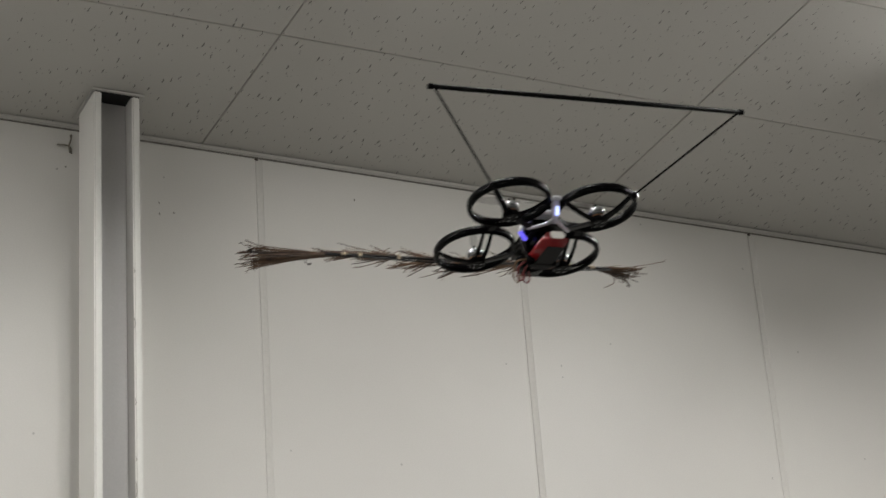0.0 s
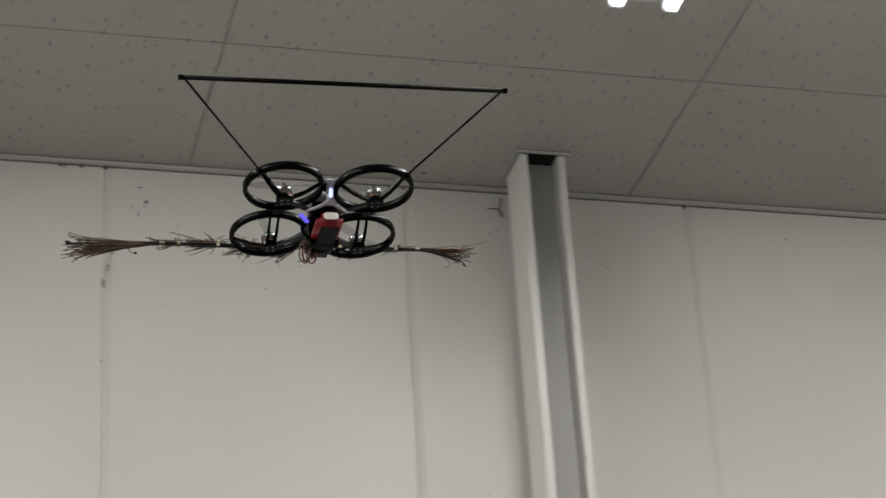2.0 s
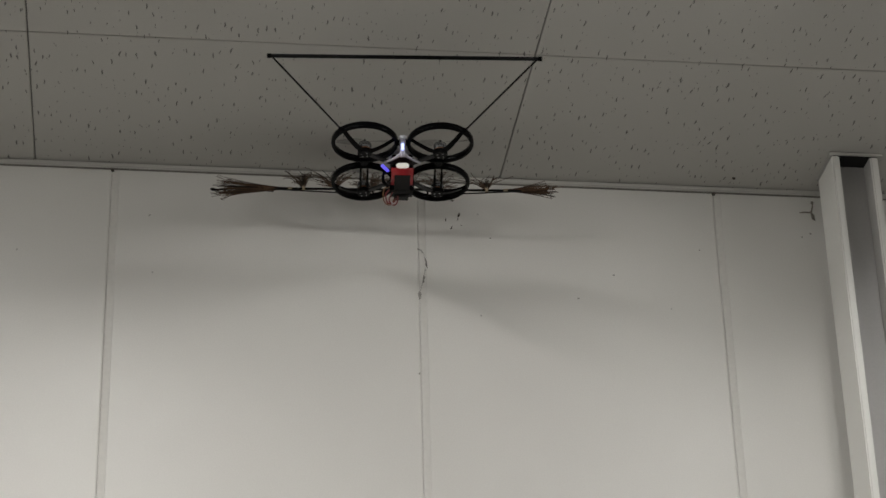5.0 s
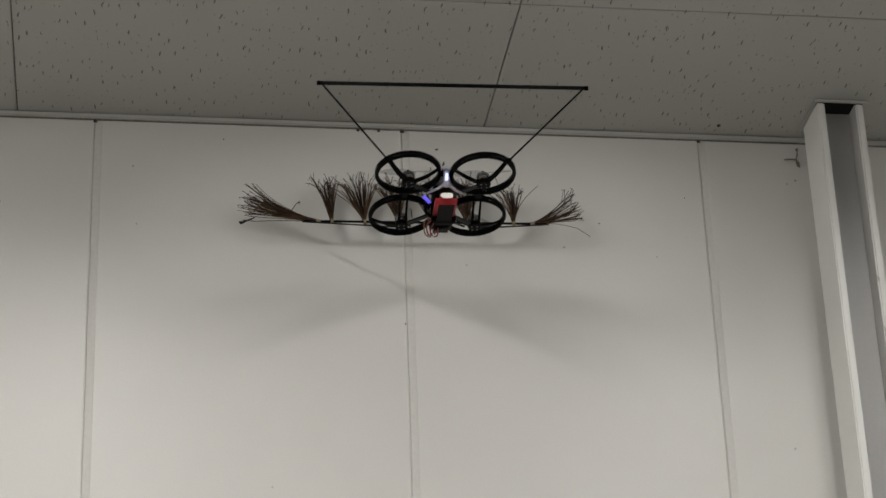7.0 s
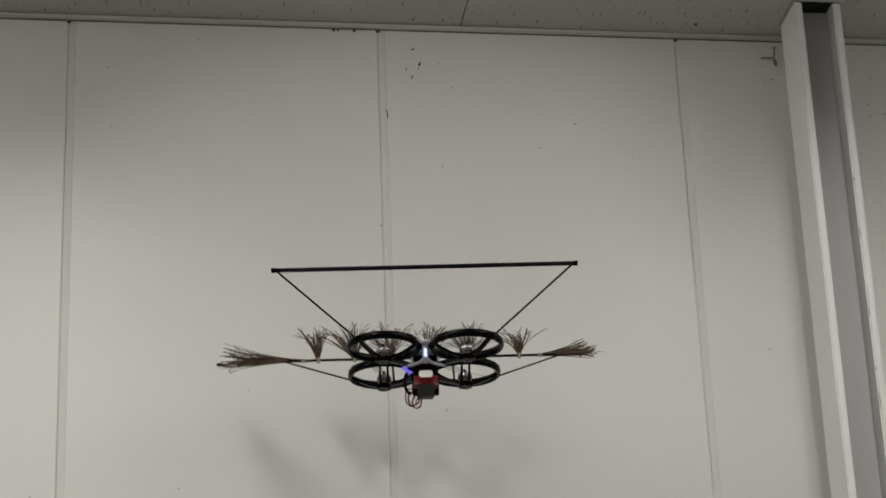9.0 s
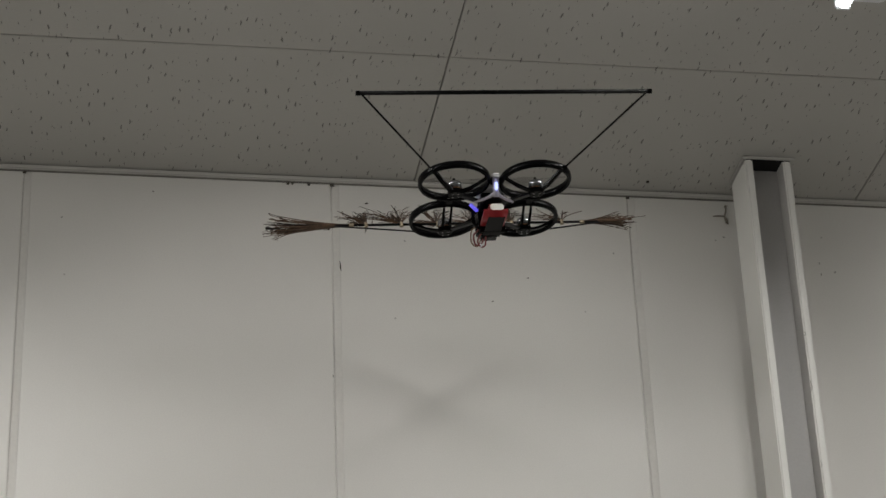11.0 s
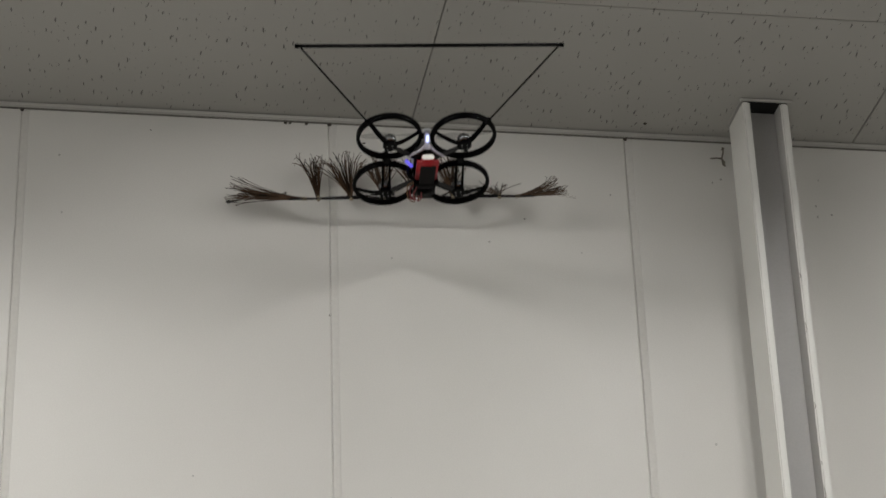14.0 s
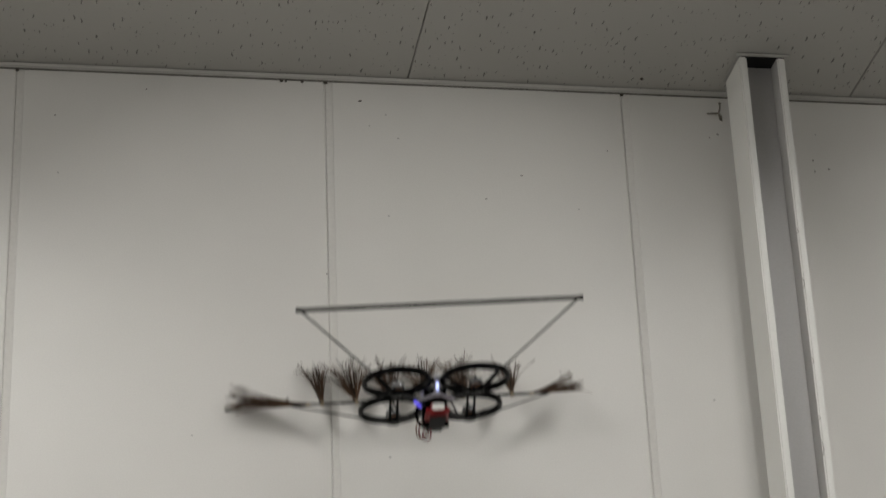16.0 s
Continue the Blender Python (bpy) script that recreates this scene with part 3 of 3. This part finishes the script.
for sx in (-1, 1):
    a, b = Vector((sx * (BAR.x - 0.006), BAR.y, BAR.z - 0.002)), Vector((sx * 0.106, -0.105, -0.002))
    part("boom_stay", cylinder(a, b, 0.0016, sides=8), CARBON, quadcopter, smooth=True)
    part("bar_end", cylinder((sx * (BAR.x - 0.004), BAR.y, BAR.z), (sx * (BAR.x + 0.003), BAR.y, BAR.z), 0.0040, sides=12), PLASTIC, bar)
    part("stay_clip", box(-0.004, 0.004, -0.006, 0.006, -0.005, 0.004, bevel=0.0015), PLASTIC, quadcopter, at=pose(sx * 0.1075, -0.107, -0.001, 0, 0, sx * 45))

# brush carrier on the far side
PIVOT = Vector((0, 0.072, HUB_Z))
ROD_AT = ROD - PIVOT
carrier = part("brush_rod", cylinder((-ROD.x, ROD_AT.y, ROD_AT.z), (ROD.x, ROD_AT.y, ROD_AT.z), 0.0023, sides=10), CARBON, quadcopter, smooth=True, at=Matrix.Translation(PIVOT))
for sx in (-1, 1):
    part("brush_stay", cylinder((sx * (ROD.x + 0.002), ROD_AT.y - 0.002, ROD_AT.z - 0.003), (sx * 0.07, 0, 0), 0.0014, sides=8), CARBON, carrier, smooth=True)
    part("brush_strut", cylinder((sx * 0.052, ROD_AT.y, ROD_AT.z), (sx * 0.05, 0.006, 0.0075), 0.0018, sides=8), CARBON, carrier, smooth=True)


def tuft_mesh(way, length, spread, count, seed, curl, late):
    """Fine stiff bristles that leave one root together and fan out; late: how far along they part."""
    r = random.Random(seed)
    way = Vector(way).normalized()
    up = Vector((0, 1, 0))
    side = way.cross(up).normalized()
    bm = bmesh.new()
    bunches = max(5, count // 8)
    clumps = [((2 * (k + r.uniform(0.2, 0.8)) / bunches - 1) * 1.75 * spread, r.gauss(0, spread * 0.5), r.uniform(0.84, 1.04)) for k in range(bunches)]
    for i in range(count):
        fan, lean, tall = clumps[i % bunches]
        fan, lean = fan + r.gauss(0, spread * 0.22), lean + r.gauss(0, spread * 0.25)
        bend = curl + fan * r.uniform(-0.1, 0.5)
        if r.random() < 0.08:
            fan, bend = fan * 1.4, bend + r.gauss(0, 0.15)
        long = length * tall * r.uniform(0.84, 1.05)
        root = side * r.uniform(-0.0024, 0.0024) + up * r.uniform(-0.0018, 0.0018)
        shake = [Vector((r.uniform(-1, 1), r.uniform(-1, 1), r.uniform(-1, 1))) * 0.0016 for _ in range(2)]
        pts = []
        for k in range(7):
            u = k / 6
            part_way = u ** late
            drift = shake[0] * u + shake[1] * math.sin(5 * u)
            pts.append(root + way * (long * u) + side * (long * (fan * part_way + bend * u ** 3)) + up * (long * lean * part_way) + drift * u)
        if r.random() < 0.75:                     # curled, matted tip
            hook = r.choice((-1, 1)) * r.uniform(0.003, 0.008)
            pts[-1] += side * hook + up * r.uniform(-0.004, 0.004) - way * r.uniform(0.001, 0.004)
            pts.append(pts[-1] + side * hook * 0.4 - way * r.uniform(0.002, 0.006) + up * r.uniform(-0.002, 0.002))
        w = r.uniform(0.00042, 0.00080)
        swept(pts, [w * 1.3, w * 1.25, w * 1.2, w * 1.1, w, w * 0.95, w * 0.9, w * 0.6][:len(pts)], 4, bm)
    return bm


TUFTS = []


def tuft(x, way, length, spread, count, seed, curl=0.0, late=1.1, strand=False):
    bm = tuft_mesh(way, length, spread, count, seed, curl, late)
    if strand:                                    # stray stalks that stand off, one with a seed head
        swept([(-0.052, 0, 0.008), (-0.051, 0.002, 0.028), (-0.043, 0.004, 0.047), (-0.037, 0.004, 0.056), (-0.034, 0.003, 0.055)], [0.0009, 0.0009, 0.0008, 0.0008, 0.0007], 5, bm)
        swept([(-0.036, 0.003, 0.056), (-0.034, 0.003, 0.0555), (-0.0325, 0.003, 0.054)], [0.0008, 0.0024, 0.001], 7, bm)
        swept([(-0.070, 0, 0.012), (-0.083, -0.003, 0.032), (-0.092, -0.004, 0.046), (-0.087, -0.004, 0.047), (-0.085, -0.003, 0.040)], [0.0008, 0.0008, 0.0008, 0.0007, 0.0006], 5, bm)
        swept([(-0.120, 0.002, 0.010), (-0.136, 0.004, 0.002), (-0.146, 0.003, -0.004), (-0.150, 0.002, -0.003)], [0.001, 0.0016, 0.0032, 0.001], 7, bm)
    ob = part("bristle_tuft", bm, BRISTLE, carrier, "loose dark brown bristles")
    w = Vector((1, 0, 0)) if abs(x) > 0.19 else Vector((0, 0, 1))
    at = Vector((x, ROD_AT.y, ROD_AT.z))
    part("binding", cylinder(at - 0.004 * w, at + 0.004 * w, 0.0036, 0.0032, sides=10), KNOT, carrier, "pale twine binding")
    ob.location = at
    TUFTS.append((ob, x, abs(x) > 0.19))
    return ob


tuft(-0.179, (-0.09, 0, 1), 0.119, 0.095, 50, 11)
tuft(-0.117, (-0.10, 0, 1), 0.124, 0.19, 64, 12)
tuft(-0.053, (-0.06, 0, 1), 0.125, 0.14, 58, 13)
tuft(0.010, (0.02, 0, 1), 0.122, 0.15, 58, 14)
tuft(0.078, (0.04, 0, 1), 0.124, 0.15, 58, 15)
tuft(0.168, (0.04, 0, 1), 0.106, 0.14, 44, 16, 0.05)
tuft(-0.205, (-0.955, 0, 0.29), 0.152, 0.10, 80, 17, -0.12, 1.5, True)
tuft(0.204, (0.90, 0, 0.30), 0.114, 0.16, 56, 18, 0.14, 1.2)


# ---- small things on the wall ----
def wire_hook():
    """Bent wire with two prongs, by the column under the ceiling."""
    bm = swept([(0.800, -0.004, 3.672), (0.7975, -0.008, 3.660), (0.7935, -0.010, 3.648), (0.7945, -0.012, 3.632), (0.7985, -0.010, 3.630), (0.799, -0.007, 3.642), (0.7945, -0.006, 3.649)], [0.0013, 0.0016, 0.0019, 0.0018, 0.0016, 0.0016, 0.0012], 6)
    swept([(0.7945, -0.008, 3.648), (0.784, -0.008, 3.6485), (0.771, -0.004, 3.6495)], [0.0018, 0.0016, 0.0013], 6, bm)
    swept([(0.800, -0.003, 3.674), (0.8005, 0.0015, 3.675)], [0.003, 0.003], 8, bm)
    hook = part("wire_hook", bm, WIRE)
    return tagged(hook, "small bent dark wire hook fixed to the wall", "hook")


wire_hook()


def scuff(x, z, w, h, lean, mat):
    """Thin dried smear on the wall face."""
    r = random.Random(int(x * 1000 + z * 7000))
    pts = []
    for k in range(9):
        a = k * math.tau / 9
        q = r.uniform(0.65, 1.1)
        pts.append((w / 2 * q * math.cos(a) + lean * h / 2 * math.sin(a), h / 2 * q * math.sin(a)))
    bm = bmesh.new()
    back = [bm.verts.new((px, 0.0, pz)) for px, pz in pts]
    front = [bm.verts.new((px * 0.8, -0.0006, pz * 0.8)) for px, pz in pts]
    bm.faces.new(front[::-1])
    for k in range(9):
        bm.faces.new((back[k], back[(k + 1) % 9], front[(k + 1) % 9], front[k]))
    bmesh.ops.recalc_face_normals(bm, faces=bm.faces[:])
    part("scuff", bm, mat, wall_north, at=pose(x, -0.0002, z))


for x, z, w, h, lean, mat in SCUFFS:
    scuff(x, z, w, h, lean, GRIME if mat else SCUFF)

part("screw_head", cylinder((0.631, -0.044, TOP - 0.002), (0.631, -0.044, TOP + 0.0005), 0.0032, 0.0036, sides=10), GRIME, ceiling)


def cobweb():
    """Dusty strand with caught specks, built about its top."""
    bm = swept([(0, -0.001, 0), (0.007, -0.002, -0.004), (0.012, -0.002, -0.010)], [0.0010, 0.0016, 0.0006], 5)
    swept([(0.012, -0.002, -0.010), (0.016, -0.003, -0.03), (0.013, -0.003, -0.055), (0.008, -0.002, -0.078), (0.003, -0.001, -0.098)], [0.0003, 0.0005, 0.0004, 0.0006, 0.0003], 5, bm)
    for x, z, r in ((0.016, -0.030, 0.0015), (0.0145, -0.046, 0.0012), (0.012, -0.062, 0.0024), (0.011, -0.070, 0.0017), (0.003, -0.098, 0.0036), (0.0035, -0.104, 0.0026)):
        swept([(x, -0.001, z + 1.8 * r), (x + 0.0006, -0.0028, z), (x - 0.0004, -0.001, z - 1.9 * r)], [r * 0.4, r, r * 0.5], 6, bm)
    web = part("cobweb_strand", bm, SCUFF)
    return tagged(web, "dusty grey cobweb strand clinging to the wall joint", "cobweb")


def dust_specks():
    """Dried dust flecks hanging together on the wall by the joint."""
    bm = bmesh.new()
    for x, z, r, h, lean in ((0.081, 3.616, 0.0022, 0.0045, 0.4), (0.079, 3.606, 0.0009, 0.003, 0.2), (0.066, 3.587, 0.0011, 0.0045, 0.5), (0.0145, 3.506, 0.0013, 0.0105, -0.15), (0.055, 3.604, 0.0009, 0.004, 0.1)):
        swept([(x - lean * h, -0.0008, z - h), (x, -0.0016, z - 0.3 * h), (x + 0.3 * r, -0.0016, z + 0.3 * h), (x + lean * h, -0.0008, z + h)], [r * 0.5, r, r * 0.8, r * 0.4], 6, bm)
    return tagged(part("dust_flecks", bm, GRIME), "dark dust flecks clinging to the white wall", "dust", kind="stuff")


wall_dust = dust_specks()
web_strand = cobweb()

# specks and webs caught under the trim
for x, w in ((-0.086, 0.006), (-0.077, 0.004), (-0.045, 0.006), (0.001, 0.008), (0.598, 0.007), (-0.596, 0.007), (1.195, 0.007), (1.792, 0.006), (2.389, 0.007)):
    bm = box(-w / 2, w / 2, -0.003, 0.0, -0.0035, 0.0025, bevel=0.001)
    part("caulk_spot", bm, GRIME, wall_north, at=pose(x, -0.0006, TOP - 0.0145))

# ---- wall panels, one object each on one mesh ----
panel_data = mesh_of("panel", wall_panel(), PAINT)
k0, k1 = math.ceil(WEST / PITCH), math.floor(EAST / PITCH)
for k in range(k0, k1):
    ob = new("panel", panel_data)
    ob.parent = wall_north
    ob.location = (k * PITCH + 0.00025, 0, 0)
for a, b in ((WEST, k0 * PITCH), (k1 * PITCH, EAST)):
    if b - a > 0.01:
        part("panel", box(a + 0.001, b - 0.001, 0.0, 0.006, 0, TOP - 0.001), PAINT, wall_north)


# strips added in the panel laps: dust and soft joint shading as colour
def joint_strip_mesh():
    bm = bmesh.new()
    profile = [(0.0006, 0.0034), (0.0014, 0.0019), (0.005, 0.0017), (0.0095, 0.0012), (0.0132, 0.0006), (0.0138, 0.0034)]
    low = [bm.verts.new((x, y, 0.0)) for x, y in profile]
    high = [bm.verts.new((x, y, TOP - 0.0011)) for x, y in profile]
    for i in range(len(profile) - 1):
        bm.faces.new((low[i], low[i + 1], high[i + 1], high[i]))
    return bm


strip_data = mesh_of("joint_strip", joint_strip_mesh(), JOINT_TONE)
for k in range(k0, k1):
    ob = new("joint_strip", strip_data)
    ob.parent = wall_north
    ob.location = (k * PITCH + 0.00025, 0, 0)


# ---- movement ----
FLIGHT = [
    (0, 1.0781, -1.3635, 2.8541, -4.28, -3.22, -3.42),
    (0.5, 0.8991, -1.3556, 2.8111, -3.52, -4.01, -3.41),
    (1, 0.6612, -1.2371, 2.8513, 0.64, -3.2, -1.54),
    (1.5, 0.4085, -1.1023, 2.9815, -2.62, -1.63, -1.98),
    (2, 0.2137, -1.0009, 3.0614, -3.15, -2.13, -0.36),
    (2.5, 0.0701, -0.7972, 3.2041, 0.01, 0.08, -1.88),
    (3, -0.0041, -0.6352, 3.3380, 0.62, 0.61, -3.29),
    (3.5, -0.0201, -0.5088, 3.4235, -3.2, -1.14, -3.08),
    (4, -0.0435, -0.3562, 3.4463, -2.74, -0.41, -4.01),
    (4.5, -0.0944, -0.3680, 3.4935, -2.64, 0.72, -2.9),
    (4.7, -0.0892, -0.3704, 3.5193, -1.67, 0.9, -4.92),
    (6.8, 0.0318, -0.3025, 3.4075, -7.15, -3.57, 1.85),
    (7, 0.0312, -0.2910, 3.3941, -7.32, -0.7, -0.7),
    (7.5, 0.0353, -0.2705, 3.2796, -6.04, -0.33, -2.46),
    (8, 0.0640, -0.2747, 3.0782, -3.34, -1.2, -2.66),
    (8.5, 0.0620, -0.3456, 2.8449, -0.38, -2.96, -5.51),
    (9, 0.0029, -0.4746, 2.8237, 0.63, 0.3, -6.78),
    (9.5, -0.0066, -0.7131, 2.9758, 3.6, 1.65, -1.3),
    (9.7, 0.0058, -0.8423, 3.0514, -0.67, -1.53, -0.77),
    (11.8, 0.2398, -0.5108, 3.3654, 2.29, -2.66, -2.31),
    (12, 0.2188, -0.4885, 3.3956, 1.64, -1.57, -1.99),
    (12.5, 0.1967, -0.4675, 3.4760, -4.45, -1.52, -1.74),
    (13, 0.1934, -0.3910, 3.4885, -2.94, -2.46, -1.93),
    (13.5, 0.1560, -0.3479, 3.5134, -9, -1.29, -0.25),
    (14, 0.1359, -0.3108, 3.4420, -10.46, -1.84, -3.47),
    (14.5, 0.1663, -0.2465, 3.3552, -5.2, -1.15, -0.77),
    (15, 0.1703, -0.3022, 3.3542, -11.43, -3.06, -0.43),
    (15.5, 0.1545, -0.2555, 3.2225, -4.59, -1.74, -3.67),
    (16, 0.1423, -0.2965, 2.9075, 1.41, -2.66, -4.2),
]
# how far the bristles stand up from the plane of the craft, degrees above straight ahead
BRUSH = [(0, 34), (1, 34), (2, 35), (3, 36), (3.5, 40), (4, 51), (4.5, 46), (4.7, 44), (6.0, 74), (6.8, 80), (7, 79), (7.5, 84), (8, 76), (8.5, 46), (9, 46), (9.5, 43), (9.7, 42),
         (11.0, 40), (11.8, 40), (12.5, 43), (13, 44), (13.5, 45), (13.8, 58), (14, 81), (14.25, 102), (14.5, 112), (15, 98), (15.5, 88), (16, 60)]
# the outer tufts droop more
BRUSH_ENDS = [(0, 22), (1, 22), (2, 23), (3, 25), (4, 40), (4.5, 25), (4.7, 27), (6.0, 62), (6.8, 74), (7, 78), (7.5, 90), (8, 76), (8.5, 28), (9, 27), (9.5, 24), (9.7, 24),
              (11.0, 30), (11.8, 31), (12.5, 34), (13, 34), (13.5, 36), (13.8, 36), (14, 56), (14.25, 88), (14.5, 106), (15, 90), (15.5, 74), (16, 40)]
# the lone tuft beyond the ducts rises later than its row
BRUSH_LONE = [(t, 50 if t == 14 else 84 if t == 14.25 else a) for t, a in BRUSH]
# the rod and its stays give a little on the hubs when the bristles press on the wall
SWING = [(0, -6), (4, -6), (4.7, -5), (6.8, -1), (8, -1), (8.5, -2.5), (9, -2.5), (9.5, -4.5), (11.8, -6), (13, -6), (13.5, -4.5), (14, -1.5), (14.5, -0.5), (15, 0), (15.5, -2), (16, -5)]


def motions():
    walk(carrier, [(t, Matrix.Translation(PIVOT) @ pose(0, 0, 0, a)) for t, a in SWING])
    walk(wall_dust, [(0, pose(0, 0, 0)), (13.05, pose(0, 0, 0)), (13.25, pose(0, -0.05, -0.2, 5)), (13.45, pose(0, -0.08, -0.9, 12)), (13.65, pose(0, -0.09, -2.0, 20)), (13.9, pose(0, -0.1, -3.50, 30)), (16, pose(0, -0.1, -3.50, 30))])
    walk(web_strand, [(0, pose(-0.004, -0.0002, 3.533)), (4.9, pose(-0.004, -0.0002, 3.533)), (5.2, pose(-0.004, -0.06, 3.5, 10)), (5.9, pose(-0.01, -0.12, 1.2, 40)),
                      (6.3, pose(-0.02, -0.14, 0.012, 80)), (16, pose(-0.02, -0.14, 0.012, 80))])
    walk(quadcopter, [(t, pose(x, y, z, rx, ry, rz)) for t, x, y, z, rx, ry, rz in FLIGHT])
    for ob, x, outer in TUFTS:
        walk(ob, [(t, pose(x, ROD_AT.y, ROD_AT.z, a - 90, 0, 0)) for t, a in (BRUSH_ENDS if outer else BRUSH_LONE if x > 0.1 else BRUSH)])


motions()
